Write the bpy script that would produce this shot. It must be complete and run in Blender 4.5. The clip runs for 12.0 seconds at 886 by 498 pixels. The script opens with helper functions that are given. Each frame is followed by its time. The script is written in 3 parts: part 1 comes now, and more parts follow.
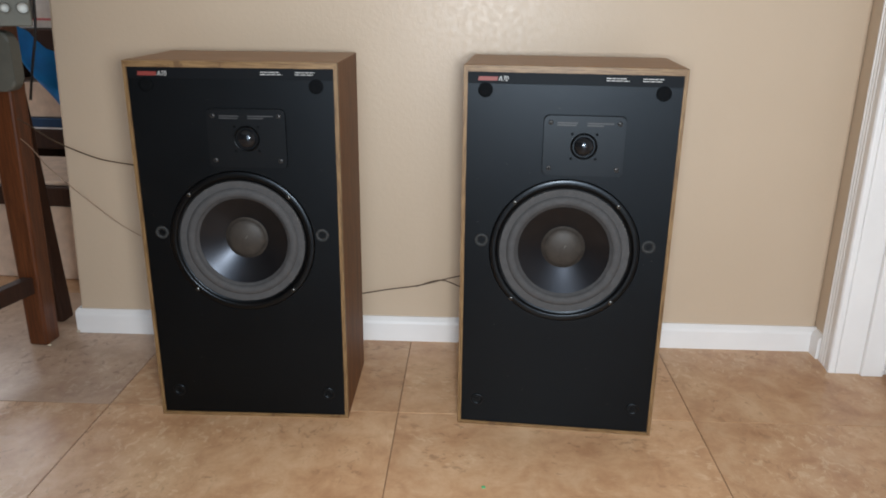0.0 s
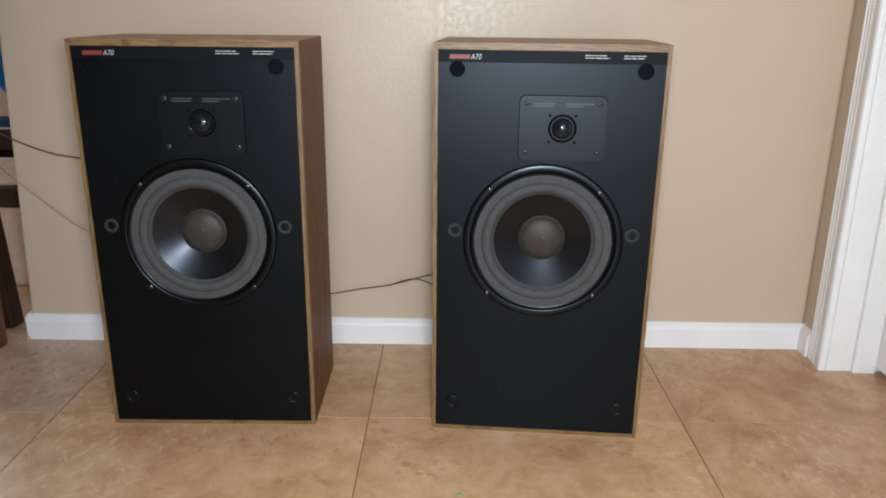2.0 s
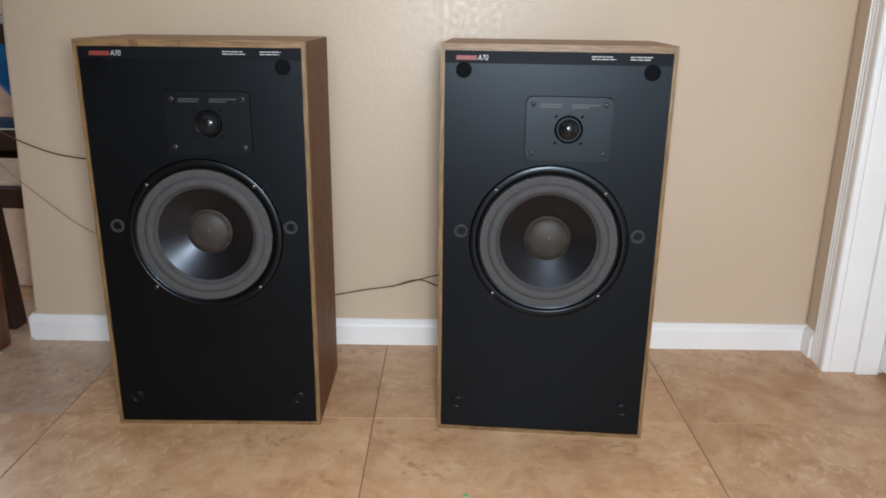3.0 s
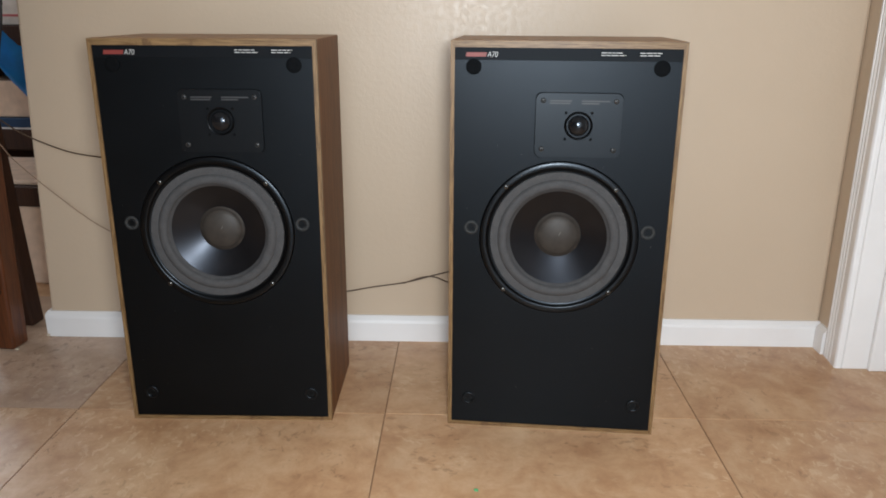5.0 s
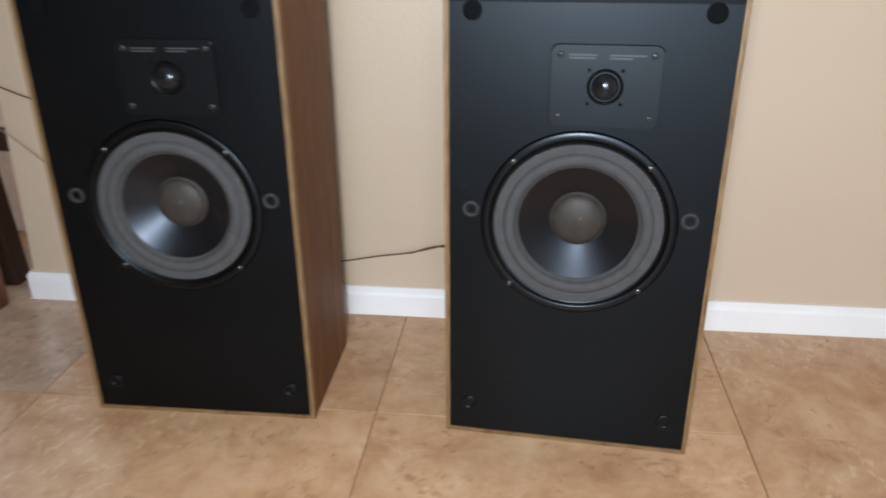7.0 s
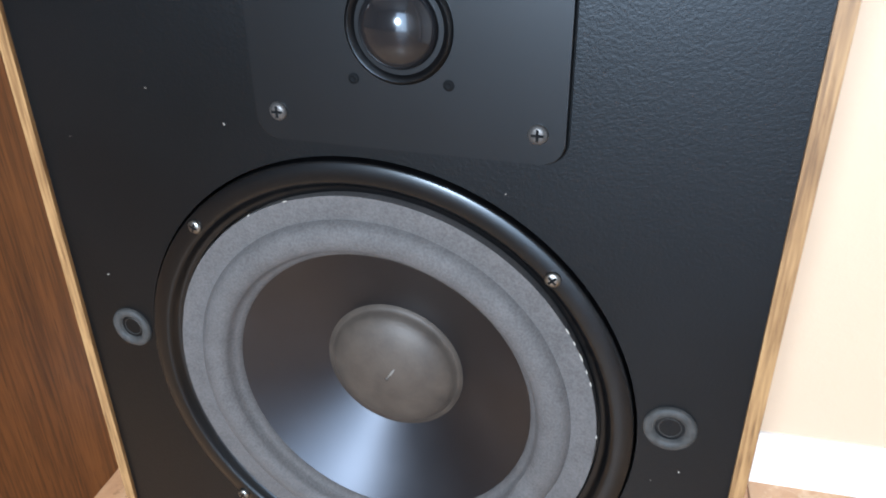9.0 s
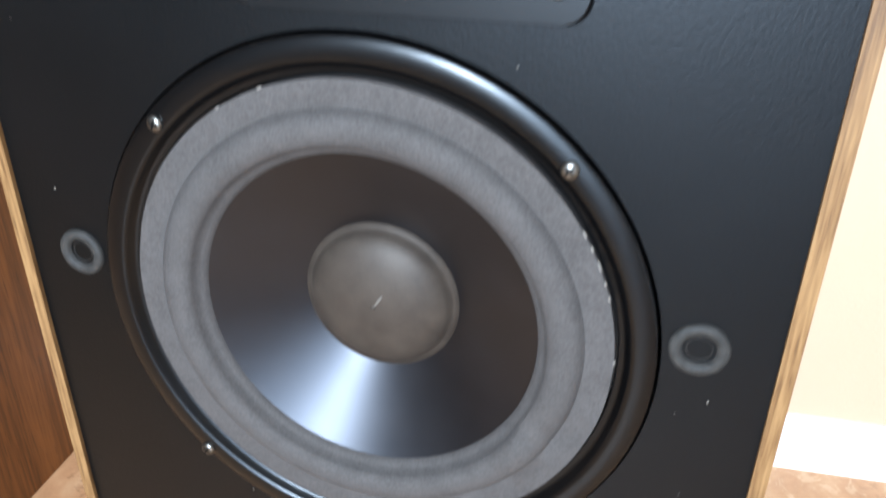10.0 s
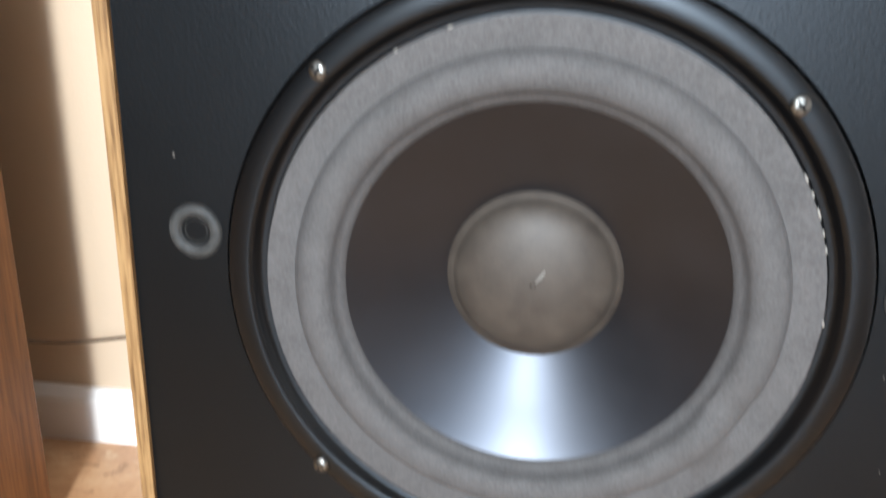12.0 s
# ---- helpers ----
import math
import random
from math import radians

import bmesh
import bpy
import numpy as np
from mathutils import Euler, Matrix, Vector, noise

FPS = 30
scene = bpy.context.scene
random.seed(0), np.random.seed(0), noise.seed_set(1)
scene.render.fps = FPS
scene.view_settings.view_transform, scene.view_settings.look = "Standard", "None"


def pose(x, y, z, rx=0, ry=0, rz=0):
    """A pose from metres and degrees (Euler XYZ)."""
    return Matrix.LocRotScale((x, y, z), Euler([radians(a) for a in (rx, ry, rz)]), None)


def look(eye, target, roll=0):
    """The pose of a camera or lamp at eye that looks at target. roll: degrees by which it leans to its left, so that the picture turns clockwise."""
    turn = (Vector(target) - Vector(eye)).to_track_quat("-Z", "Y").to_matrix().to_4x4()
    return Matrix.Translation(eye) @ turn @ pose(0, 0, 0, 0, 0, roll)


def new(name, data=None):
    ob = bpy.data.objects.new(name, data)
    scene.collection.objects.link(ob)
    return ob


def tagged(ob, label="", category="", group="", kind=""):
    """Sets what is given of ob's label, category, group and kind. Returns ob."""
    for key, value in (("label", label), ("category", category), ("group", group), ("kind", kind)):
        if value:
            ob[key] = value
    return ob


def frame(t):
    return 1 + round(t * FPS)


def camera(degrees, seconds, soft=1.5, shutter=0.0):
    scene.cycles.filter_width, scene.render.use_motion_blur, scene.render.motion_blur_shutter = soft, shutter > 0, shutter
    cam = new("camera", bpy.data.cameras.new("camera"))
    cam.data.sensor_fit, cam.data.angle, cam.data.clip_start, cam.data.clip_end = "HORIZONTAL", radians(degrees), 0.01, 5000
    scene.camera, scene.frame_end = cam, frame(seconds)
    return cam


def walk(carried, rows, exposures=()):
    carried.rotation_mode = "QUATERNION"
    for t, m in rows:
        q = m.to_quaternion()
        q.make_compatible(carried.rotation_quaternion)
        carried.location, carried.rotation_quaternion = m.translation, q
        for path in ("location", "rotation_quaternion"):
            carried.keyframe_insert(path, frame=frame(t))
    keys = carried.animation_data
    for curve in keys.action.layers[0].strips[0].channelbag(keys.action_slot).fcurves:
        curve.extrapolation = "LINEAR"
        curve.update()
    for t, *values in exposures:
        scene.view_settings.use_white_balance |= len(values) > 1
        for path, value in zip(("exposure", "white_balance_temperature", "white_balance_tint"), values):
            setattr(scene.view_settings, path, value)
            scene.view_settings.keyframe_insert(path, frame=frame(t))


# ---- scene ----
# Camera: seconds, place in metres, then yaw, pitch and roll in degrees
PATH = [
    (0.0, -0.0630, -1.1704, 0.7141, 6.41, -18.47, 0.62),
    (0.5, -0.0573, -1.1414, 0.6825, 5.89, -18.12, 1.00),
    (1.0, -0.0568, -1.1081, 0.6624, 5.33, -17.76, 1.15),
    (1.5, -0.0633, -1.0969, 0.6563, 4.69, -17.71, 0.85),
    (2.0, -0.0571, -1.1072, 0.6569, 4.80, -17.39, 0.57),
    (2.5, -0.0656, -1.1089, 0.6558, 4.57, -17.27, 0.66),
    (3.0, -0.0688, -1.1101, 0.6553, 4.65, -17.24, 0.68),
    (5.0, -0.0649, -1.1166, 0.6536, 5.64, -17.35, 0.29),
    (5.5, -0.0657, -1.1169, 0.6529, 5.63, -17.38, 0.40),
    (6.0, -0.0682, -1.0996, 0.6484, 6.03, -17.58, 0.17),
    (6.5, -0.0700, -1.0090, 0.6556, 9.35, -20.00, -0.14),
    (6.8, -0.0406, -0.9399, 0.6695, 10.24, -22.57, -0.38),
    (7.0, -0.0005, -0.8824, 0.6768, 10.75, -23.73, -0.45),
    (7.5, 0.0410, -0.6200, 0.6580, 9.05, -27.45, -0.98),
    (7.7, 0.0700, -0.5275, 0.6330, 9.52, -27.80, -0.95),
    (9.3, 0.1195, -0.2424, 0.5450, 18.75, -28.10, -0.86),
    (9.5, 0.1155, -0.2370, 0.5374, 17.85, -28.45, -0.22),
    (10.0, 0.1050, -0.2455, 0.4950, 15.79, -26.80, 0.64),
    (10.5, 0.0839, -0.2518, 0.4461, 14.42, -27.37, 1.20),
    (11.0, 0.0490, -0.2655, 0.4213, 11.55, -25.18, 3.15),
    (11.5, 0.0214, -0.2669, 0.4144, 9.07, -24.24, 3.69),
    (12.0, 0.0041, -0.2634, 0.4366, 8.22, -19.57, 2.79),
]
cam = camera(60.42, 12.0, soft=1.8, shutter=0.55)
walk(cam, [(t, pose(x, y, z, 90 + pitch, 0, yaw) @ pose(0, 0, 0, 0, 0, roll)) for t, x, y, z, yaw, pitch, roll in PATH],
     exposures=[(0.0, 0.1, 6450, 10), (2.5, 0.17, 6350, 10), (5.0, 0.12, 6500, 10), (6.0, 0.12, 6550, 10), (6.5, 0.25, 6600, 10), (7.0, 0.42, 6200, 10), (7.7, 0.85, 5950, 10), (9.3, 1.48, 5850, 10), (10.5, 1.52, 6200, 10), (12.0, 1.58, 6400, 10)])

# ---- world and light ----
# The room's own axes: u along the back wall, v away from the viewer, origin on the wall's foot
ROOM = pose(0, 0.3517, 0, 0, 0, 4.34)

world = bpy.data.worlds.new("world")
scene.world = world
world.use_nodes = True
wn = world.node_tree.nodes
sky = wn.new("ShaderNodeTexSky")
sky.sky_type, sky.sun_disc = "NISHITA", False
sky.sun_elevation, sky.sun_rotation = radians(40), radians(200)
wn["Background"].inputs["Strength"].default_value = 0.08
world.node_tree.links.new(sky.outputs[0], wn["Background"].inputs["Color"])


def area_lamp(name, place, target, width, height, power, colour):
    data = bpy.data.lights.new(name, "AREA")
    data.shape, data.size, data.size_y, data.energy, data.color = "RECTANGLE", width, height, power, colour
    ob = new(name, data)
    ob.matrix_world = ROOM @ look(place, target)
    return ob


area_lamp("patio_door_daylight", (0.10, -3.36, 1.04), (0.10, 0, 1.04), 1.3, 1.98, 36, (0.74, 0.87, 1.0))
area_lamp("side_window_daylight", (-2.2, 1.86, 1.45), (-2.0, 0.6, 0.3), 1.3, 1.0, 33, (0.90, 0.95, 1.0))
# Added fill with no known window behind it, brightens the chair and shelf
area_lamp("west_fill_light", (-3.64, 0.55, 1.4), (-1.0, 0.4, 0.4), 1.1, 1.1, 20, (0.95, 0.97, 1.0))

# The small cool torch that the highlights on the domes and the wall give away, held over the walk's line
torch = bpy.data.lights.new("torch", "SPOT")
torch.energy, torch.color, torch.spot_size, torch.spot_blend, torch.shadow_soft_size = 42, (0.92, 0.97, 1.0), radians(106), 0.8, 0.065
new("torch", torch).matrix_world = look((-0.03, -1.09, 0.69), (0.04, 0.3, 0.35))


# ---- materials ----
def material(name, rough=0.6, metal=0.0, spec=0.5, coat=0.0):
    m = bpy.data.materials.new(name)
    m.use_nodes = True
    b = m.node_tree.nodes["Principled BSDF"]
    b.inputs["Roughness"].default_value = rough
    b.inputs["Metallic"].default_value = metal
    b.inputs["Specular IOR Level"].default_value = spec
    b.inputs["Coat Weight"].default_value = coat
    return m


def sheen_tint(m, colour):
    m.node_tree.nodes["Principled BSDF"].inputs["Specular Tint"].default_value = (*colour, 1)
    return m


def node(m, kind, **values):
    n = m.node_tree.nodes.new(kind)
    for key, value in values.items():
        n.inputs[key.replace("_", " ")].default_value = value
    return n


def link(m, a, b):
    m.node_tree.links.new(a, b)


def coords(m, scale=(1, 1, 1), shift=False, turn=(0, 0, 0)):
    """Object coordinates, scaled; shift: moved by the object's random number so that pieces differ."""
    tc = node(m, "ShaderNodeTexCoord")
    mp = node(m, "ShaderNodeMapping")
    mp.inputs["Scale"].default_value = scale
    mp.inputs["Rotation"].default_value = turn
    link(m, tc.outputs["Object"], mp.inputs["Vector"])
    if shift:
        info = node(m, "ShaderNodeObjectInfo")
        mul = m.node_tree.nodes.new("ShaderNodeMath")
        mul.operation = "MULTIPLY"
        mul.inputs[1].default_value = 37.0
        link(m, info.outputs["Random"], mul.inputs[0])
        cmb = node(m, "ShaderNodeCombineXYZ")
        for k in range(3):
            link(m, mul.outputs[0], cmb.inputs[k])
        link(m, cmb.outputs[0], mp.inputs["Location"])
    return mp.outputs["Vector"]


def noise_tex(m, vec, scale, detail=4, rough=0.55, distort=0.0):
    n = node(m, "ShaderNodeTexNoise", Scale=scale, Detail=detail, Roughness=rough, Distortion=distort)
    link(m, vec, n.inputs["Vector"])
    return n.outputs["Fac"]


def ramp(m, fac, stops):
    r = node(m, "ShaderNodeValToRGB")
    while len(r.color_ramp.elements) < len(stops):
        r.color_ramp.elements.new(0.5)
    for e, (p, c) in zip(r.color_ramp.elements, stops):
        e.position, e.color = p, (*c, 1)
    link(m, fac, r.inputs["Fac"])
    return r.outputs["Color"]


def mix(m, fac, a, b, kind="MIX"):
    n = m.node_tree.nodes.new("ShaderNodeMix")
    n.data_type, n.blend_type = "RGBA", kind
    for sock, v in ((n.inputs[0], fac), (n.inputs[6], a), (n.inputs[7], b)):
        if isinstance(v, (int, float)):
            sock.default_value = v
        elif isinstance(v, tuple):
            sock.default_value = (*v, 1)
        else:
            link(m, v, sock)
    return n.outputs[2]


def base(m, colour):
    b = m.node_tree.nodes["Principled BSDF"].inputs["Base Color"]
    if isinstance(colour, tuple):
        b.default_value = (*colour, 1)
    else:
        link(m, colour, b)


def bump(m, height, strength, distance):
    n = node(m, "ShaderNodeBump", Strength=strength, Distance=distance)
    link(m, height, n.inputs["Height"])
    bs = m.node_tree.nodes["Principled BSDF"]
    if bs.inputs["Normal"].is_linked:
        link(m, bs.inputs["Normal"].links[0].from_socket, n.inputs["Normal"])
    link(m, n.outputs[0], bs.inputs["Normal"])


def roughness(m, fac, lo, hi):
    n = node(m, "ShaderNodeMapRange")
    n.inputs["To Min"].default_value, n.inputs["To Max"].default_value = lo, hi
    link(m, fac, n.inputs["Value"])
    link(m, n.outputs[0], m.node_tree.nodes["Principled BSDF"].inputs["Roughness"])


def plain(name, colour, rough=0.6, metal=0.0, spec=0.5, vary=0.12, scale=30.0):
    m = material(name, rough, metal, spec)
    f = noise_tex(m, coords(m), scale)
    lo, hi = tuple(c * (1 - vary) for c in colour), tuple(min(1, c * (1 + vary)) for c in colour)
    base(m, ramp(m, f, [(0.3, lo), (0.7, hi)]))
    return m


def wall_paint():
    m = material("beige_wall_paint", 0.5, spec=0.45)
    v = coords(m)
    big = noise_tex(m, v, 1.6, 3)
    base(m, ramp(m, big, [(0.3, (0.535, 0.417, 0.302)), (0.7, (0.575, 0.452, 0.332))]))
    # knock-down texture: flat islands with soft edges
    isl = noise_tex(m, v, 105.0, 3, 0.55)
    flat = ramp(m, isl, [(0.46, (0, 0, 0)), (0.58, (1, 1, 1))])
    bump(m, flat, 0.10, 0.0008)
    bump(m, noise_tex(m, v, 420.0, 2), 0.10, 0.0004)
    roughness(m, isl, 0.24, 0.56)
    return m


def tile_mat(name, strong=1.0, value=1.0):
    m = material(name, 0.4, spec=0.45)
    v = coords(m, shift=True)
    big = noise_tex(m, v, 3.4, 6, 0.65, 0.25)
    mid = noise_tex(m, v, 17.0, 7, 0.7, 0.3)
    c = ramp(m, big, [(0.32, (0.37, 0.176, 0.080)), (0.5, (0.56, 0.322, 0.176)), (0.68, (0.66, 0.430, 0.255))])
    c2 = ramp(m, mid, [(0.32, (0.36, 0.185, 0.09)), (0.5, (0.56, 0.345, 0.19)), (0.66, (0.70, 0.50, 0.315))])
    c = mix(m, 0.5, c, c2)
    # pale flakes and dark pits, in clusters
    fl = noise_tex(m, coords(m, (1, 1.5, 1), True, (0, 0, 0.6)), 44.0, 5, 0.62, 0.7)
    patch = ramp(m, noise_tex(m, v, 5.5, 3), [(0.47, (0, 0, 0)), (0.58, (1, 1, 1))])
    pale = mix(m, 1.0, ramp(m, fl, [(0.55, (0, 0, 0)), (0.62, (0.34, 0.34, 0.34))]), patch, "MULTIPLY")
    c = mix(m, pale, c, (0.80, 0.635, 0.43))
    pit = mix(m, 1.0, ramp(m, fl, [(0.36, (0.55, 0.55, 0.55)), (0.43, (0, 0, 0))]), ramp(m, noise_tex(m, v, 7.0, 3), [(0.48, (0, 0, 0)), (0.60, (1, 1, 1))]), "MULTIPLY")
    c = mix(m, pit, c, (0.24, 0.12, 0.055))
    hue_sat = node(m, "ShaderNodeHueSaturation", Saturation=strong)
    tone = node(m, "ShaderNodeMapRange")                      # each tile fired a little lighter or darker
    tone.inputs["To Min"].default_value, tone.inputs["To Max"].default_value = value * 0.93, value * 1.06
    link(m, node(m, "ShaderNodeObjectInfo").outputs["Random"], tone.inputs["Value"])
    link(m, tone.outputs[0], hue_sat.inputs["Value"])
    link(m, c, hue_sat.inputs["Color"])
    base(m, hue_sat.outputs[0])
    bump(m, fl, 0.2, 0.0012)
    bump(m, mid, 0.2, 0.0015)
    roughness(m, big, 0.28, 0.46)
    return m


def oak(name, dark, light, axis, rough=0.45):
    """Wood grain that runs along one axis (0 x, 1 y, 2 z)."""
    m = material(name, rough, spec=0.4)
    s = [1.0, 1.0, 1.0]
    s[axis] = 0.045
    v = coords(m, tuple(s), True)
    fine = noise_tex(m, v, 330.0, 3, 0.6)
    wide = noise_tex(m, v, 55.0, 3, 0.5, 0.8)
    c = mix(m, 0.55, ramp(m, wide, [(0.3, dark), (0.7, light)]), ramp(m, fine, [(0.38, dark), (0.6, light)]))
    pore = ramp(m, noise_tex(m, v, 620.0, 2), [(0.30, (1, 1, 1)), (0.38, (0, 0, 0))])
    c = mix(m, mix(m, 1.0, pore, (0.55, 0.55, 0.55), "MULTIPLY"), c, tuple(k * 0.35 for k in dark))
    base(m, c)
    bump(m, fine, 0.15, 0.0004)
    return m


def edge_oak(name, along, worn=0.68):
    m = material(name, 0.45, spec=0.4)
    v = coords(m, along, True)
    fine = noise_tex(m, v, 620.0, 4, 0.6, 0.4)
    c = ramp(m, fine, [(0.34, (0.095, 0.050, 0.019)), (0.48, (0.172, 0.098, 0.040)), (0.64, (0.245, 0.150, 0.065))])
    chip = noise_tex(m, coords(m, (1, 1, 0.35), True), 45.0, 3, 0.6)
    c = mix(m, ramp(m, chip, [(worn, (0, 0, 0)), (worn + 0.04, (0.7, 0.7, 0.7))]), c, (0.09, 0.045, 0.02))
    base(m, c)
    bump(m, fine, 0.2, 0.0004)
    return m


def black_vinyl():
    m = sheen_tint(material("black_textured_vinyl", 0.42, spec=0.22), (0.75, 0.87, 1.0))
    v = coords(m)
    f = noise_tex(m, v, 900.0, 2, 0.5)
    big = noise_tex(m, v, 9.0, 3)
    base(m, ramp(m, big, [(0.3, (0.0012, 0.0013, 0.0014)), (0.7, (0.002, 0.0021, 0.0023))]))
    bump(m, f, 0.2, 0.0004)
    bump(m, noise_tex(m, v, 620.0, 3, 0.6), 0.12, 0.0006)
    roughness(m, big, 0.36, 0.43)
    return m


def foam():
    m = material("grey_foam", 0.75, spec=0.35)
    v = coords(m)
    f = noise_tex(m, v, 90.0, 5, 0.7)
    g = noise_tex(m, v, 900.0, 2)
    base(m, mix(m, 0.4, ramp(m, f, [(0.3, (0.042, 0.0415, 0.0425)), (0.7, (0.069, 0.068, 0.0695))]),
                ramp(m, g, [(0.35, (0.028, 0.0275, 0.028)), (0.65, (0.072, 0.0705, 0.072))])))
    bump(m, g, 0.3, 0.0005)
    return m


def cone_mat():
    m = material("black_cone_plastic", 0.3, spec=0.43)
    v = coords(m)
    f = noise_tex(m, v, 40.0, 4)
    base(m, ramp(m, f, [(0.3, (0.0050, 0.0045, 0.0048)), (0.7, (0.0075, 0.0068, 0.0072))]))
    roughness(m, f, 0.29, 0.36)
    return m


def cap_mat():
    m = material("dusty_cap_cloth", 0.52, spec=0.3)
    v = coords(m)
    f = noise_tex(m, v, 70.0, 5, 0.7)
    base(m, ramp(m, f, [(0.3, (0.026, 0.0213, 0.0178)), (0.7, (0.045, 0.0375, 0.0310))]))
    bump(m, noise_tex(m, v, 700.0, 2), 0.2, 0.0004)
    return m


M = {
    "wall": wall_paint(),
    "tile": tile_mat("mottled_ceramic_tile"),
    "grey_tile": tile_mat("greyer_ceramic_tile", 0.74, 0.88),
    "grout": plain("brown_grout", (0.25, 0.14, 0.075), 0.9, vary=0.3, scale=60),
    "white": plain("white_trim_paint", (0.82, 0.80, 0.785), 0.38, vary=0.03, scale=8),
    # for walls out of view, coloured dark so the black fronts reflect a dim room
    "rear": plain("dimmed_wall_paint", (0.20, 0.17, 0.145), 0.7, vary=0.06, scale=4),
    "ceiling": plain("white_ceiling_paint", (0.60, 0.59, 0.57), 0.85, vary=0.04, scale=60),
    # One cabinet vinyl in two colours: shade put into the sides, light into the top
    "oak_side": oak("walnut_vinyl_shaded", (0.088, 0.031, 0.0065), (0.225, 0.087, 0.022), 2, 0.58),
    "oak_top": oak("walnut_vinyl_lit", (0.26, 0.135, 0.064), (0.37, 0.205, 0.105), 0),
    "edge": edge_oak("worn_oak_edging", (1, 1, 0.05)),
    "edge_flat": edge_oak("worn_oak_edging_level", (0.05, 1, 1), 0.61),
    "vinyl": black_vinyl(),
    "strip": plain("black_gloss_strip", (0.003, 0.003, 0.0035), 0.55, spec=0.15, vary=0.1),
    "frame": plain("black_enamelled_metal", (0.0016, 0.0016, 0.0018), 0.29, spec=0.33, vary=0.2, scale=20),
    "foam": foam(),
    "cone": cone_mat(),
    "cap": cap_mat(),
    "plate": plain("dark_grey_plastic", (0.003, 0.0032, 0.0036), 0.36, spec=0.27, vary=0.1),
    "dome": plain("black_dome_film", (0.007, 0.007, 0.008), 0.14, vary=0.1),
    "steel": plain("bright_screw_steel", (0.16, 0.162, 0.155), 0.34, metal=1.0),
    "dark_screw": plain("blackened_screw", (0.05, 0.05, 0.05), 0.4, metal=0.5),
    "rubber": plain("grey_black_rubber", (0.030, 0.030, 0.029), 0.6, spec=0.22, vary=0.35, scale=260),
    "bore": plain("socket_bore", (0.025, 0.025, 0.024), 0.5, spec=0.2, vary=0.5, scale=300),
    "hole": plain("socket_dark", (0.0015, 0.0015, 0.0016), 0.75, spec=0.12),
    "red": plain("red_print", (0.20, 0.028, 0.021), 0.5),
    "print": plain("white_print", (0.46, 0.46, 0.45), 0.5),
    "grey_print": plain("grey_print", (0.034, 0.035, 0.037), 0.5),
    "glue": plain("dried_glue", (0.22, 0.215, 0.20), 0.6),
    "dust": plain("grey_dust", (0.20, 0.19, 0.17), 0.9),
    "wire": plain("brown_wire_jacket", (0.07, 0.042, 0.024), 0.45),
    "wire_clear": plain("clear_copper_wire", (0.30, 0.20, 0.14), 0.35),
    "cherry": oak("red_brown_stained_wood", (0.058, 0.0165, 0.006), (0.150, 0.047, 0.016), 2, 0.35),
    "espresso": oak("dark_brown_wood", (0.026, 0.010, 0.005), (0.052, 0.020, 0.010), 2, 0.7),
    "seat": plain("grey_seat_vinyl", (0.105, 0.105, 0.088), 0.5),
    "silver": plain("brushed_aluminium", (0.13, 0.128, 0.105), 0.55, metal=0.3),
    "chrome": plain("polished_knob", (0.26, 0.26, 0.24), 0.4, metal=0.5),
    "blue": plain("bright_blue_plastic", (0.018, 0.33, 0.88), 0.35, vary=0.3, scale=9),
    "navy": plain("dark_blue_cover", (0.01, 0.045, 0.11), 0.5),
    "paper": plain("white_card", (0.72, 0.70, 0.68), 0.6),
    "pink": plain("pink_band", (0.55, 0.16, 0.18), 0.6),
    "tan": plain("tan_card", (0.66, 0.50, 0.385), 0.7),
    "dark": plain("near_black_plastic", (0.012, 0.011, 0.012), 0.4),
    "crumb": plain("pale_crumb", (0.6, 0.52, 0.4), 0.8),
    "green": plain("green_scrap", (0.10, 0.36, 0.14), 0.6),
}

for key in ("plate", "frame", "dome", "rubber", "hole", "strip"):
    sheen_tint(M[key], (0.78, 0.89, 1.0))
sheen_tint(M["cone"], (0.74, 0.83, 1.0))


# ---- mesh helpers ----
def mesh_of(bm, name, mat, smooth=None):
    me = bpy.data.meshes.new(name)
    bmesh.ops.recalc_face_normals(bm, faces=bm.faces)
    bm.to_mesh(me)
    bm.free()
    me.materials.append(mat)
    if smooth is not None:
        for p in me.polygons:
            p.use_smooth = True
        me.set_sharp_from_angle(angle=radians(smooth))
    return me


def part(name, bm, mat, parent, label="", smooth=None, m=None):
    ob = new(name, mesh_of(bm, name, mat, smooth))
    ob.parent = parent
    if m is not None:
        ob.matrix_local = m
    return tagged(ob, label) if label else ob


def thing(name, label, category, m=None, group="", kind=""):
    ob = new(name)
    ob.empty_display_size = 0.05
    if m is not None:
        ob.matrix_world = m
    return tagged(ob, label, category, group, kind)


def solid(name, bm, mat, label, category="", kind="", m=None, smooth=None, group=""):
    ob = new(name, mesh_of(bm, name, mat, smooth))
    if m is not None:
        ob.matrix_world = m
    return tagged(ob, label, category, group, kind)


def box(lo, hi, bevel=0.0, segs=2, bm=None):
    own = bmesh.new()
    bmesh.ops.create_cube(own, size=1.0)
    for v in own.verts:
        v.co = Vector([lo[k] + (v.co[k] + 0.5) * (hi[k] - lo[k]) for k in range(3)])
    if bevel:
        bmesh.ops.bevel(own, geom=own.edges[:], offset=bevel, segments=segs, profile=0.5, affect="EDGES")
    if bm is None:
        return own
    me = bpy.data.meshes.new("tmp")
    own.to_mesh(me)
    own.free()
    bm.from_mesh(me)
    bpy.data.meshes.remove(me)
    return bm


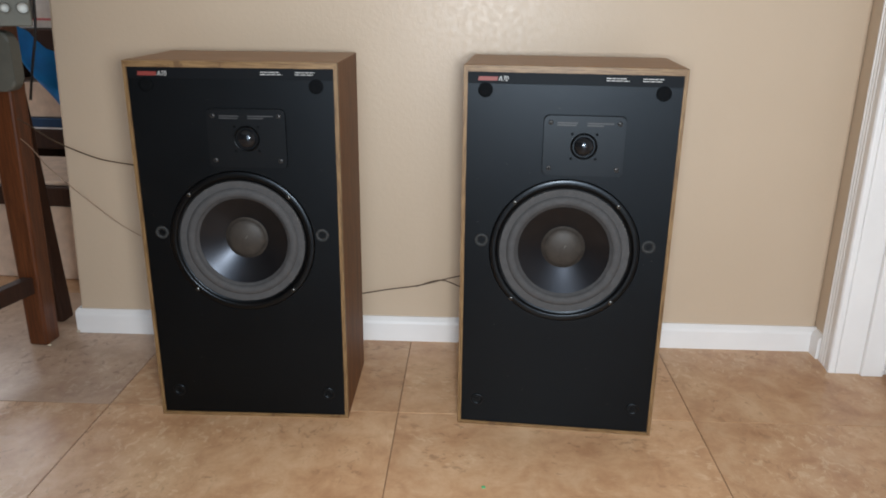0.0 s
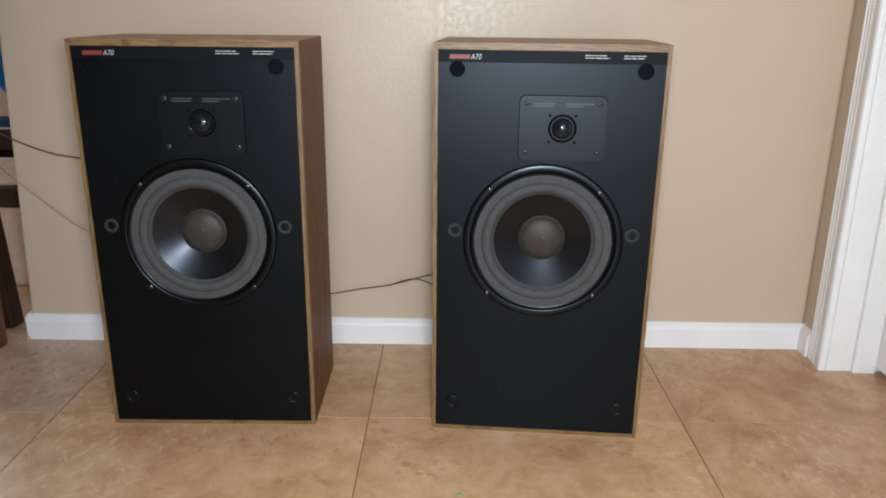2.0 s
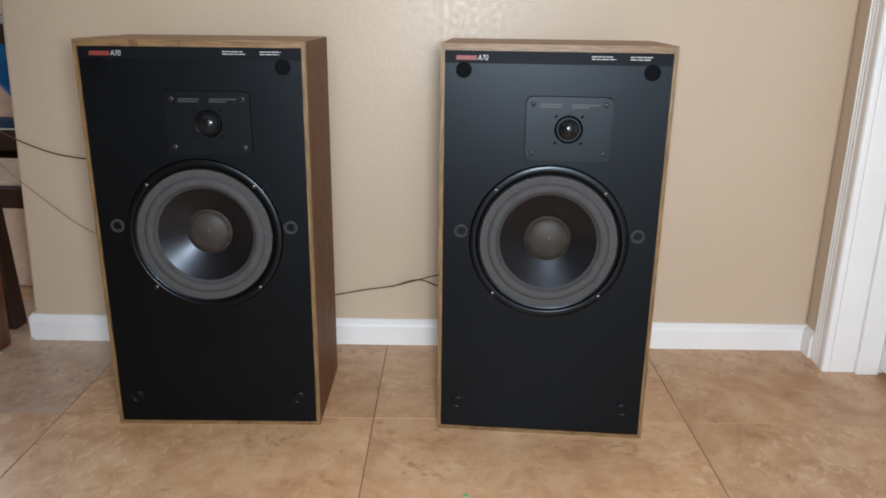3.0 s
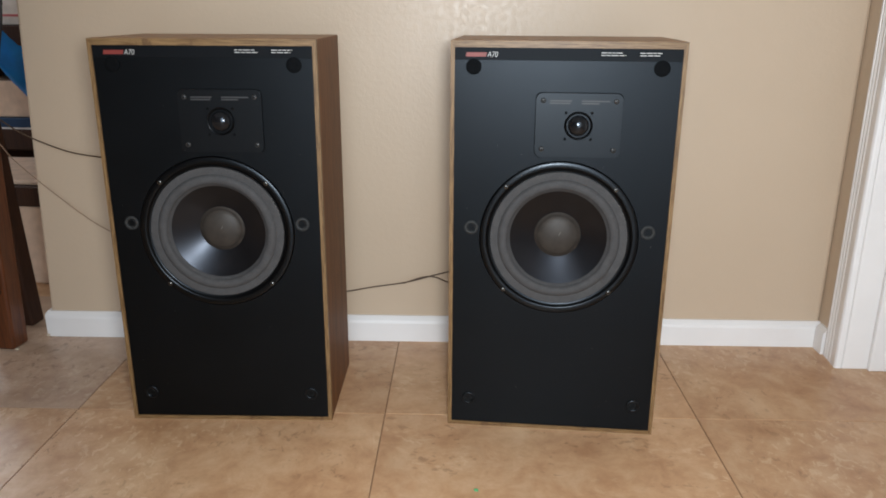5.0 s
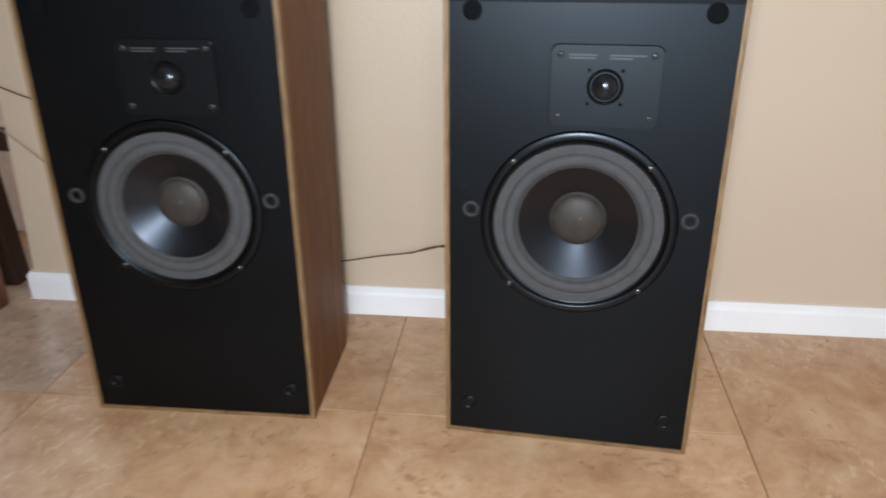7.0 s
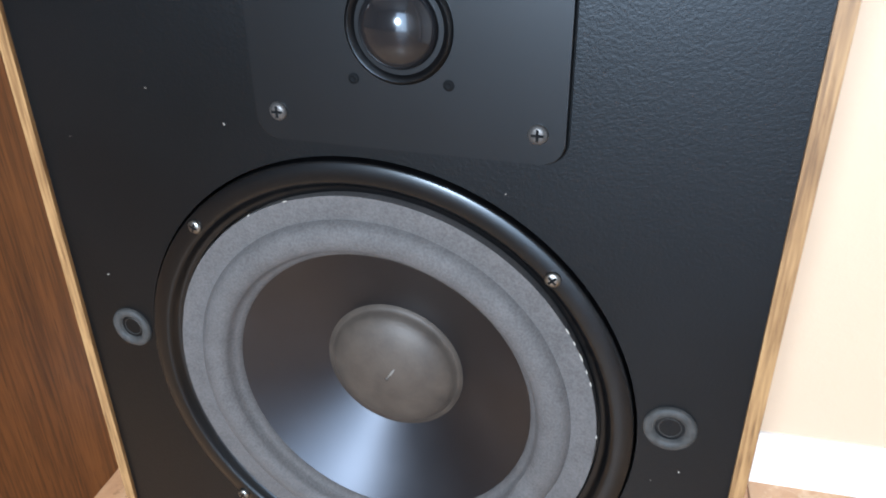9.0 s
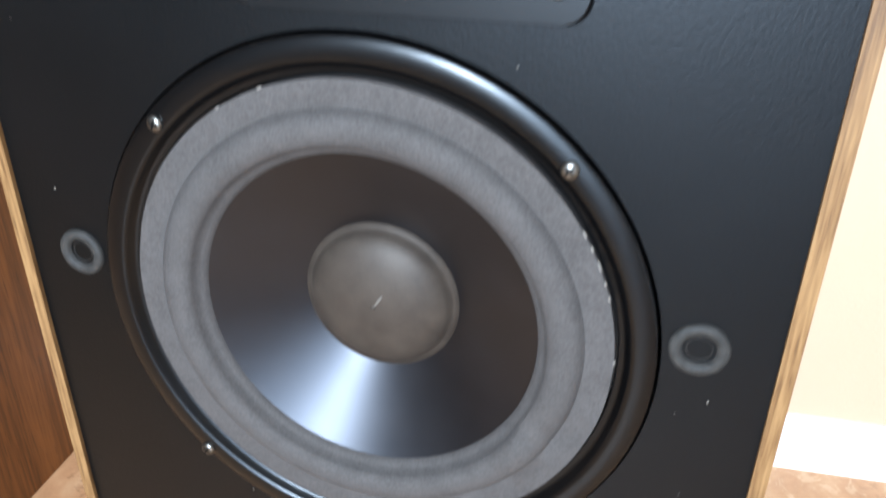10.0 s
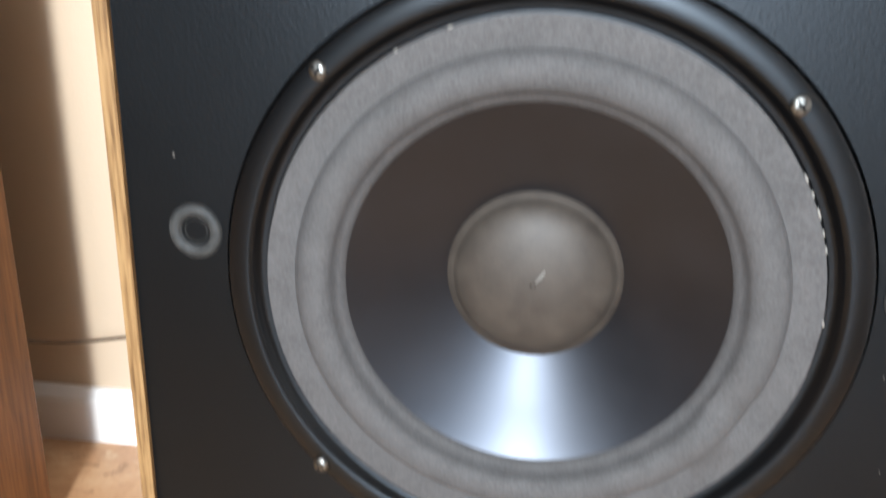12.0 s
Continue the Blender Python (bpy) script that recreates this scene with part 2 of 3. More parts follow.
def lathe(profile, segs=64, close=False):
    """Turned about the y axis; profile: radius, height towards the viewer (-y)."""
    bm = bmesh.new()
    rings = []
    for r, h in profile:
        if r < 1e-6:
            rings.append([bm.verts.new((0, -h, 0))])
        else:
            rings.append([bm.verts.new((r * math.cos(a), -h, r * math.sin(a))) for a in (2 * math.pi * k / segs for k in range(segs))])
    pairs = list(zip(rings, rings[1:]))
    if close:
        pairs.append((rings[-1], rings[0]))
    for a, b in pairs:
        for k in range(segs):
            j = (k + 1) % segs
            if len(a) == 1 and len(b) == 1:
                continue
            if len(a) == 1:
                bm.faces.new((a[0], b[j], b[k]))
            elif len(b) == 1:
                bm.faces.new((a[k], a[j], b[0]))
            else:
                bm.faces.new((a[k], a[j], b[j], b[k]))
    return bm


def prism(outline, depth, bevel=0.0, axis=1, start=0.0):
    """An outline in the plane across axis, pushed along it."""
    bm = bmesh.new()

    def at(p, d):
        c = [0, 0, 0]
        others = [k for k in range(3) if k != axis]
        c[others[0]], c[others[1]], c[axis] = p[0], p[1], d
        return c

    a = [bm.verts.new(at(p, start)) for p in outline]
    b = [bm.verts.new(at(p, start + depth)) for p in outline]
    bm.faces.new(a)
    bm.faces.new(b[::-1])
    for k in range(len(a)):
        j = (k + 1) % len(a)
        bm.faces.new((a[k], b[k], b[j], a[j]))
    if bevel:
        bmesh.ops.bevel(bm, geom=bm.edges[:], offset=bevel, segments=2, profile=0.5, affect="EDGES")
    return bm


def rounded(x0, z0, x1, z1, r, n=6):
    pts = []
    for cx, cz, a0 in ((x1 - r, z1 - r, 0), (x0 + r, z1 - r, 90), (x0 + r, z0 + r, 180), (x1 - r, z0 + r, 270)):
        for k in range(n + 1):
            a = radians(a0 + 90 * k / n)
            pts.append((cx + r * math.cos(a), cz + r * math.sin(a)))
    return pts


def tube(name, points, radius, mat, label, category):
    cu = bpy.data.curves.new(name, "CURVE")
    cu.dimensions, cu.bevel_depth, cu.bevel_resolution, cu.use_fill_caps = "3D", radius, 3, True
    sp = cu.splines.new("NURBS")
    sp.points.add(len(points) - 1)
    for p, c in zip(sp.points, points):
        p.co = (*c, 1)
    sp.use_endpoint_u, sp.order_u = True, 4
    cu.materials.append(mat)
    return tagged(new(name, cu), label, category)


# ---- the room ----
def slab(name, boxes, mat, label, bevel=0.0):
    bm = bmesh.new()
    for lo, hi in boxes:
        box(lo, hi, bevel, 2, bm)
    return solid(name, bm, mat, label, kind="structure", m=ROOM)


H_ROOM = 2.44
slab("wall_north", [((-1.03, 0, 0), (0.562, 0.12, H_ROOM))], M["wall"], "beige knock-down textured wall behind the loudspeakers", 0.006)
for vert in bpy.data.objects["wall_north"].data.vertices:          # its free end stands slightly out of plumb
    if vert.co.x < 0:
        vert.co.x += 0.041 * vert.co.z
slab("wall_east", [((0.562, -0.095, 0), (0.66, 0.12, H_ROOM)), ((0.562, -0.93, 2.06), (0.66, -0.095, H_ROOM)), ((0.562, -3.4, 0), (0.66, -0.93, H_ROOM))],
     M["wall"], "beige side wall with a doorway in it")
# South and west walls are unseen; their dark colour stands in for a dim room
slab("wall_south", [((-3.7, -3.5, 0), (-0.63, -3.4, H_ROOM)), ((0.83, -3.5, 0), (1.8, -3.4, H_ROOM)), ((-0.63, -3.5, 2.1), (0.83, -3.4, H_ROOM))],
     M["rear"], "unseen wall darkened to dim reflections, wide patio door opening")
# The west wall's opening is made up to go with the added fill light
slab("wall_west", [((-3.8, -3.5, 0), (-3.7, -0.05, H_ROOM)), ((-3.8, 1.15, 0), (-3.7, 2.0, H_ROOM)), ((-3.8, -0.05, 0), (-3.7, 1.15, 0.8)), ((-3.8, -0.05, 2.0), (-3.7, 1.15, H_ROOM))], M["rear"], "unseen adjoining-room wall darkened to dim reflections, window opening added")
slab("wall_far", [((-3.7, 1.9, 0), (-2.9, 2.0, H_ROOM)), ((-1.5, 1.9, 0), (1.8, 2.0, H_ROOM)), ((-2.9, 1.9, 0), (-1.5, 2.0, 0.9)), ((-2.9, 1.9, 2.0), (-1.5, 2.0, H_ROOM))],
     M["wall"], "plain beige far wall of the adjoining room with a window")
slab("wall_hall", [((1.7, -3.5, 0), (1.8, 1.9, H_ROOM))], M["wall"], "plain beige wall beyond the doorway")
slab("ceiling", [((-3.8, -3.5, H_ROOM), (1.8, 2.0, H_ROOM + 0.1))], M["ceiling"], "plain white ceiling")

# Patio door frame behind the viewer
door_frame = thing("door_2", "white-framed glazed patio door in the rear wall", "patio door", ROOM, kind="structure")
for lo, hi in (((-0.63, -3.47, 0.0), (-0.57, -3.41, 2.1)), ((0.77, -3.47, 0.0), (0.83, -3.41, 2.1)), ((0.07, -3.46, 0.03), (0.13, -3.42, 2.04)),
               ((-0.57, -3.47, 2.04), (0.77, -3.41, 2.1)), ((-0.57, -3.47, 0.0), (0.77, -3.41, 0.03))):
    part("window_frame", box(lo, hi, 0.004), M["white"], door_frame)

# Skirting: moulded top edge
def skirting(name, a, b, normal, label):
    """A board from a to b on the floor, standing off the wall along normal."""
    d = Vector((b[0] - a[0], b[1] - a[1], 0))
    length = d.length
    d.normalize()
    n = Vector((*normal, 0))
    prof = [(0, 0), (0.0125, 0), (0.0125, 0.040), (0.011, 0.0455), (0.007, 0.050), (0.004, 0.0535), (0, 0.0535)]
    bm = bmesh.new()
    ends = []
    for s in (0, length):
        ends.append([bm.verts.new(Vector((*a, 0)) + d * s + n * p + Vector((0, 0, z))) for p, z in prof])
    bm.faces.new(ends[0])
    bm.faces.new(ends[1][::-1])
    for k in range(len(prof)):
        j = (k + 1) % len(prof)
        bm.faces.new((ends[0][k], ends[1][k], ends[1][j], ends[0][j]))
    return solid(name, bm, M["white"], label, kind="structure", m=ROOM)


skirting("baseboard_north", (-1.03, 0), (0.562, 0), (0, -1), "low white painted baseboard with a rounded top edge")
skirting("baseboard_east", (0.562, -0.0126), (0.562, -0.0465), (-1, 0), "short white baseboard return beside the door casing")
skirting("baseboard_end", (-1.03, 0.0), (-1.03, 0.12), (-1, 0), "short white baseboard on the wall's end")

# Doorway: fluted casing on the wall, jamb lining with its stop
doorway = thing("door_1", "white painted door frame with fluted casing, door closed", "door frame", ROOM, kind="structure")
prof = [(-0.047, 0.562), (-0.047, 0.558), (-0.050, 0.5545), (-0.056, 0.5535), (-0.058, 0.557), (-0.061, 0.5535), (-0.066, 0.553), (-0.069, 0.5565),
        (-0.072, 0.553), (-0.078, 0.5525), (-0.081, 0.556), (-0.084, 0.552), (-0.104, 0.5495), (-0.108, 0.5515), (-0.109, 0.555), (-0.109, 0.562)]
bm = bmesh.new()
lo_ring = [bm.verts.new((u, v, 0)) for v, u in prof]
hi_ring = [bm.verts.new((u, v, 2.1)) for v, u in prof]
bm.faces.new(lo_ring)
bm.faces.new(hi_ring[::-1])
for k in range(len(prof)):
    j = (k + 1) % len(prof)
    bm.faces.new((lo_ring[k], hi_ring[k], hi_ring[j], lo_ring[j]))
part("casing", bm, M["white"], doorway)
part("casing", box((0.545, -0.985, 0), (0.562, -0.925, 2.1), 0.004), M["white"], doorway)
part("casing", box((0.546, -0.925, 2.04), (0.562, -0.109, 2.1), 0.004), M["white"], doorway)
part("jamb", box((0.5625, -0.111, 0), (0.690, -0.0955, 2.04), 0.0015), M["white"], doorway)
part("jamb", box((0.5625, -0.93, 0), (0.690, -0.915, 2.04), 0.0015), M["white"], doorway)
part("jamb", box((0.5625, -0.915, 2.04), (0.690, -0.112, 2.0595), 0.0015), M["white"], doorway)
part("door_stop", box((0.609, -0.121, 0), (0.652, -0.1115, 2.04), 0.002), M["white"], doorway)
part("door_stop", box((0.609, -0.9145, 0), (0.652, -0.905, 2.04), 0.002), M["white"], doorway)

part("door_leaf", box((0.6525, -0.912, 0.013), (0.6875, -0.1135, 2.036), 0.0015), M["white"], doorway, "closed white door leaf, narrow gap beneath")

# ---- loudspeakers ----
W, HS, D = 0.3314, 0.6145, 0.2134
LIP, LIP_TOP = 0.0060, 0.0095


def text_mesh(body, size, mat, shear=0.0):
    cu = bpy.data.curves.new("lettering", "FONT")
    cu.body, cu.size, cu.extrude, cu.shear = body, size, 0.0001, shear
    tmp = bpy.data.objects.new("lettering", cu)
    me = bpy.data.meshes.new_from_object(tmp)
    bpy.data.objects.remove(tmp)
    me.materials.clear()
    me.materials.append(mat)
    return me


def screw_bm(r, h):
    """A pan-head screw; dark raised bars stand in for its shaded cross recess."""
    bm = lathe([(r, 0), (r, h * 0.45), (r * 0.86, h * 0.8), (r * 0.5, h), (0, h)], 16)
    for a, b in (((-r * 0.6, -h - 0.0001, -r * 0.13), (r * 0.6, -h * 0.96, r * 0.13)), ((-r * 0.13, -h - 0.0002, -r * 0.6), (r * 0.13, -h * 0.96, r * 0.6))):
        old = len(bm.faces)
        box(a, b, 0, 2, bm)
        bm.faces.ensure_lookup_table()
        for f in bm.faces[old:]:
            f.material_index = 1
    return bm


def loudspeaker(m, label, seed):
    rnd = random.Random(seed)
    sp = thing("loudspeaker", label, "loudspeaker", m, "pair of loudspeakers")
    h = W / 2
    # cabinet panels, mitred at the edges by their bevels
    t = 0.016
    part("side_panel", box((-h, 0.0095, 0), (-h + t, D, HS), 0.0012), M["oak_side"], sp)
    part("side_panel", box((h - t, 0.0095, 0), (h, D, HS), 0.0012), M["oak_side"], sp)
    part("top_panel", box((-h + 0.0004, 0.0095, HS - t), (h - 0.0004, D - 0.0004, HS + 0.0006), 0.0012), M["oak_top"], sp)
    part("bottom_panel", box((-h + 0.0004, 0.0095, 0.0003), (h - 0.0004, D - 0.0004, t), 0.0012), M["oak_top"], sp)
    part("back_panel", box((-h + t, D - 0.022, t), (h - t, D - 0.006, HS - t)), M["vinyl"], sp)
    edge = "light oak edging, worn and chipped"
    for side in (-1, 1):
        part("edge_strip", prism([(side * h, 0), (side * h, HS), (side * (h - LIP), HS - LIP_TOP), (side * (h - LIP), LIP)], 0.010, 0.0, 1, -0.0002), M["edge"], sp, edge)
    part("edge_strip", prism([(-h, 0), (h, 0), (h - LIP, LIP), (-h + LIP, LIP)], 0.010, 0.0, 1, -0.0002), M["edge_flat"], sp, edge)
    part("edge_strip", prism([(-h, HS), (h, HS), (h - LIP, HS - LIP_TOP), (-h + LIP, HS - LIP_TOP)], 0.010, 0.0, 1, -0.0002), M["edge_flat"], sp, edge)
    # baffle with a round opening for the woofer
    bx, b0, b1, wc, rc, n = h - LIP, LIP, HS - LIP_TOP, 0.3245, 0.1199, 96
    bm = bmesh.new()
    outer, inner = [], []
    for k in range(n):
        a = 2 * math.pi * (k + 0.5) / n
        dx, dz = math.cos(a), math.sin(a)
        s = min(bx / abs(dx) if abs(dx) > 1e-9 else 9, ((b1 - wc) if dz > 0 else (wc - b0)) / abs(dz) if abs(dz) > 1e-9 else 9)
        outer.append((dx * s, wc + dz * s))
        inner.append((dx * rc, wc + dz * rc))
    corners = [(bx, b1), (-bx, b1), (-bx, b0), (bx, b0)]
    for cx, cz in corners:
        k = min(range(n), key=lambda q: (outer[q][0] - cx) ** 2 + (outer[q][1] - cz) ** 2)
        outer[k] = (cx, cz)
    fo = [bm.verts.new((p[0], 0.0018, p[1])) for p in outer]
    fi = [bm.verts.new((p[0], 0.0018, p[1])) for p in inner]
    bi = [bm.verts.new((p[0], 0.018, p[1])) for p in inner]
    for k in range(n):
        j = (k + 1) % n
        bm.faces.new((fo[k], fo[j], fi[j], fi[k]))
        bm.faces.new((fi[k], fi[j], bi[j], bi[k]))
    part("baffle", bm, M["vinyl"], sp, "black textured vinyl front panel")
    F = -0.0018                                   # heights are towards the viewer; this is the baffle's face
    # woofer: flat metal flange set in the opening with a dark gap round it, foam surround, cone and dust cap
    at = Matrix.Translation((0, 0, wc))
    rim = [(0.1186, -0.0070), (0.1186, -0.0002), (0.1183, 0.0004), (0.1176, 0.0008), (0.1140, 0.0012), (0.1108, 0.0013), (0.1095, 0.0009), (0.1085, -0.0004),
           (0.1073, -0.0024), (0.1058, -0.0034), (0.1046, -0.0032), (0.1040, -0.0036), (0.1038, -0.0065), (0.090, -0.0060), (0.090, -0.010), (0.112, -0.010)]
    woofer = part("woofer", lathe(rim, 96, True), M["frame"], sp, "eight-inch woofer in a glossy black metal rim", 50, at)
    roll = [(0.1030, -0.0056), (0.1030, -0.0006), (0.1000, -0.0003), (0.0920, -0.0012)]
    roll += [(0.0843 + 0.0073 * math.cos(a), -0.0016 + 0.0050 * math.sin(a)) for a in (math.pi * k / 10 for k in range(1, 10))]
    roll += [(0.0768, -0.0026), (0.0752, -0.0040), (0.0735, -0.0054), (0.0730, -0.0070)]
    bm = lathe(roll, 96)
    for v in bm.verts:                              # the glued edge is cut unevenly, the roll has a small dent
        r = math.hypot(v.co.x, v.co.z)
        a = math.atan2(v.co.z, v.co.x)
        if r > 0.0985:
            k = 1 - 0.004 * max(0.0, noise.noise(Vector((math.cos(a) * 6, math.sin(a) * 6, seed))))
            v.co.x *= k
            v.co.z *= k
        if 0.078 < r < 0.094:
            v.co.y += 0.0016 * math.exp(-((a + 0.42) / 0.10) ** 2) - 0.0008 * math.exp(-((a + 0.62) / 0.08) ** 2)
    part("surround", bm, M["foam"], woofer, "grey dusty foam surround", 60)
    cone = [(0.0738, -0.0062)]
    for k in range(1, 13):
        s = k / 12
        cone.append((0.0738 - 0.0428 * s, -0.0062 - 0.0230 * s - 0.0006 * math.sin(math.pi * s)))
    part("cone", lathe(cone, 96), M["cone"], woofer, "glossy black plastic cone", 60)
    cap = [(0.0362, -0.0285), (0.0356, -0.0268), (0.0336, -0.0262)]
    cap += [(0.0326 * math.cos(a), -0.0262 + 0.0105 * math.sin(a)) for a in (0.5 * math.pi * k / 12 for k in range(1, 13))]
    part("dust_cap", lathe([(max(r, 0), q) for r, q in cap], 64), M["cap"], woofer, "grey-brown domed dust cap", 60)
    part("centre_mark", lathe([(0.0014, -0.0160), (0.0010, -0.0153), (0, -0.0151)], 12), M["cap"], woofer, smooth=60)
    bm = bmesh.new()                               # a pale scratch beside the cap's middle, laid on the dome
    for k in range(7):
        x, z = 0.0008 + 0.0006 * k, 0.0012 + 0.0009 * k
        y = 0.0262 - 0.0105 * math.sqrt(1 - (x * x + z * z) / 0.0326 ** 2) - 0.00012
        w = 0.00045 * math.sin(math.pi * (k + 0.6) / 7.4)
        for d in (-w, w):
            bm.verts.new((x + d, y, z - d * 0.7))
    bm.verts.ensure_lookup_table()
    for k in range(6):
        bm.faces.new([bm.verts[i] for i in (2 * k, 2 * k + 1, 2 * k + 3, 2 * k + 2)])
    bmesh.ops.solidify(bm, geom=bm.faces[:], thickness=0.0002)
    part("scratch", bm, M["glue"], woofer, "pale scratch on the dust cap")
    for x, z in ((-0.0810, 0.0796), (0.0803, 0.0788), (-0.0812, -0.0834), (0.0803, -0.0820)):
        lug = part("screw", screw_bm(0.0034, 0.0020), M["steel"], woofer, "bright cross-head screw", 40, Matrix.Translation((x, -0.0010, z)))
        lug.rotation_euler.y = rnd.uniform(0, 1.5)
        lug.data.materials.append(M["hole"])
    for a, w in ((0.56, 0.0022), (0.50, 0.0016), (0.43, 0.0030), (0.36, 0.0014), (0.30, 0.0018), (0.03, 0.0014), (1.92, 0.0016), (2.12, 0.0012)):
        bm = bmesh.new()
        bmesh.ops.create_icosphere(bm, subdivisions=1, radius=1.0)
        for v in bm.verts:
            v.co = Vector((v.co.x * 0.00045, v.co.y * 0.0004, v.co.z * w * 0.8)) * (1 + 0.2 * noise.noise(v.co * 3))
        part("glue_bead", bm, M["glue"], woofer, "", 60, Matrix.Translation((0.1031 * math.cos(a), 0.0004, 0.1031 * math.sin(a))) @ Matrix.Rotation(-a, 4, "Y"))
    # tweeter plate and dome
    tc = Vector((0.0203, 0, 0.4968))
    bm = prism(rounded(-0.0616, -0.0462, 0.0616, 0.0460, 0.008), 0.0022, 0.0005, 1, F - 0.0004 + 0.0018 - 0.0018)
    tweeter = part("tweeter", bm, M["plate"], sp, "dark grey tweeter plate with rounded corners", None, Matrix.Translation((tc.x, 0.0, tc.z)))
    # Dark sheet a little wider than the plate, painting the shade of its groove
    groove = prism(rounded(-0.0625, -0.0471, 0.0625, 0.0469, 0.0088), 0.0003, 0.0, 1, 0.00145)
    part("groove_shade", groove, M["hole"], tweeter, "dark outline painted for the shaded groove")
    ring = [(0.0205, 0.0003), (0.0205, 0.0030), (0.0192, 0.0042), (0.0178, 0.0036), (0.0165, 0.0014), (0.0150, 0.0012)]
    part("dome_ring", lathe(ring, 48), M["frame"], tweeter, "glossy black ring", 50)
    dome = [(0.0152 * math.cos(a), 0.0012 + 0.0105 * math.sin(a)) for a in (0.5 * math.pi * k / 12 for k in range(13))]
    part("dome", lathe([(max(r, 0), q) for r, q in dome], 48), M["dome"], tweeter, "shiny black dome", 60)
    for x in (-0.0515, 0.0517):
        for z in (-0.0347, 0.0354):
            part("screw", screw_bm(0.0038, 0.0022), M["dark_screw"], tweeter, "", 40, Matrix.Translation((x, -0.002, z))).data.materials.append(M["hole"])
    for x in (-0.0185, 0.0185):
        for z in (-0.0195, 0.0185):
            part("rivet", lathe([(0.0021, 0.0018), (0.0021, 0.0026), (0.0012, 0.0029), (0, 0.0024)], 12), M["hole"], tweeter, "", 40, Matrix.Translation((x, 0, z)))
    for x0, x1, z in ((-0.042, -0.011, 0.0352), (-0.042, -0.013, 0.0318), (0.003, 0.043, 0.0352), (0.003, 0.028, 0.0318)):
        part("print_bar", box((x0, -0.0024, z - 0.0009), (x1, -0.0021, z + 0.0009)), M["grey_print"], tweeter)
    # sockets for the grille pegs
    for z in (0.5782, 0.3390, 0.0486):
        for x in (-0.1322, 0.1322):
            cup = part("grille_socket", lathe([(0.0110, F), (0.0109, F + 0.0010), (0.0101, F + 0.0019), (0.0080, F + 0.0021), (0.0064, F + 0.0013), (0.0056, F - 0.002), (0.0056, F - 0.0054)], 32),
                       M["rubber"] if z > 0.1 else M["plate"], sp, "grey rubber grille socket" if z > 0.1 else "black grille socket", 50, Matrix.Translation((x, 0, z)))
            if z > 0.5:
                part("plug", lathe([(0.0112, F), (0.0112, F + 0.0026), (0.0100, F + 0.0032), (0.0045, F + 0.0026), (0, F + 0.0024)], 24), M["hole"], cup, "black plug filling the socket", 50)
                continue
            part("bore", lathe([(0.0056, F - 0.0006), (0.0046, F + 0.0002), (0.0030, F - 0.0016), (0.0012, F - 0.0010), (0, F - 0.0012)], 16), M["bore"], cup)
    # name strip with its printing
    strip = part("name_strip", box((-bx, 0.0010, 0.5876), (bx, 0.0022, HS - LIP_TOP), 0.0003), M["strip"], sp, "glossy black name strip with small white print")
    bm = prism([(-0.1440, 0.5922), (-0.1150, 0.5922), (-0.1136, 0.5982), (-0.1426, 0.5982)], 0.0002, 0, 1, 0.0007)
    part("logo_bar", bm, M["red"], strip, "red logo block")
    me = text_mesh("A70", 0.0106, M["print"], 0.2)
    ob = new("model_lettering", me)
    ob.parent = strip
    ob.matrix_local = pose(-0.1135, 0.0008, 0.5919, 90, 0, 0) @ Matrix.Diagonal((0.85, 1, 1, 1))
    tagged(ob, "white slanted model lettering")
    for x0, x1, z in ((0.047, 0.076, 0.5990), (0.047, 0.081, 0.5956), (0.1005, 0.1305, 0.5990), (0.1005, 0.128, 0.5956)):
        x = x0
        while x < x1:                                 # words too small to read: short bars
            w = min(rnd.uniform(0.004, 0.010), x1 - x)
            part("print_bar", box((x, 0.0007, z - 0.0006), (x + w, 0.0009, z + 0.0006)), M["print"], strip)
            x += w + 0.0013
    # dust on the vinyl
    bm = bmesh.new()
    for k in range(46):
        x, z = rnd.uniform(-0.145, 0.145), rnd.uniform(0.03, 0.58)
        if math.hypot(x, z - wc) < 0.121:
            continue
        s = rnd.uniform(0.00012, 0.00032) * (1.7 if rnd.random() < 0.08 else 1)
        a = rnd.uniform(0, 3.1)
        dx, dz = math.cos(a) * s, math.sin(a) * s
        q = rnd.uniform(0.4, 1.0)
        vs = [bm.verts.new((x + i * dx - j * dz * q, y, z + i * dz + j * dx * q)) for y in (0.0017, 0.0012) for i, j in ((-1, -1), (1, -1), (1, 1), (-1, 1))]
        bm.faces.new(vs[4:])
        for k2 in range(4):
            bm.faces.new((vs[k2], vs[(k2 + 1) % 4], vs[4 + (k2 + 1) % 4], vs[4 + k2]))
    tagged(part("dust_specks", bm, M["dust"], sp, "pale dust specks"), kind="stuff")
    return sp


loudspeaker(pose(0, 0, 0), "black loudspeaker in wood-grain cabinet, grille off, nearer the doorway", 3)
loudspeaker(pose(-0.5235, -0.0258, 0, 0, 0, 4.85), "black loudspeaker in wood-grain cabinet, grille off, nearer the chair", 8)

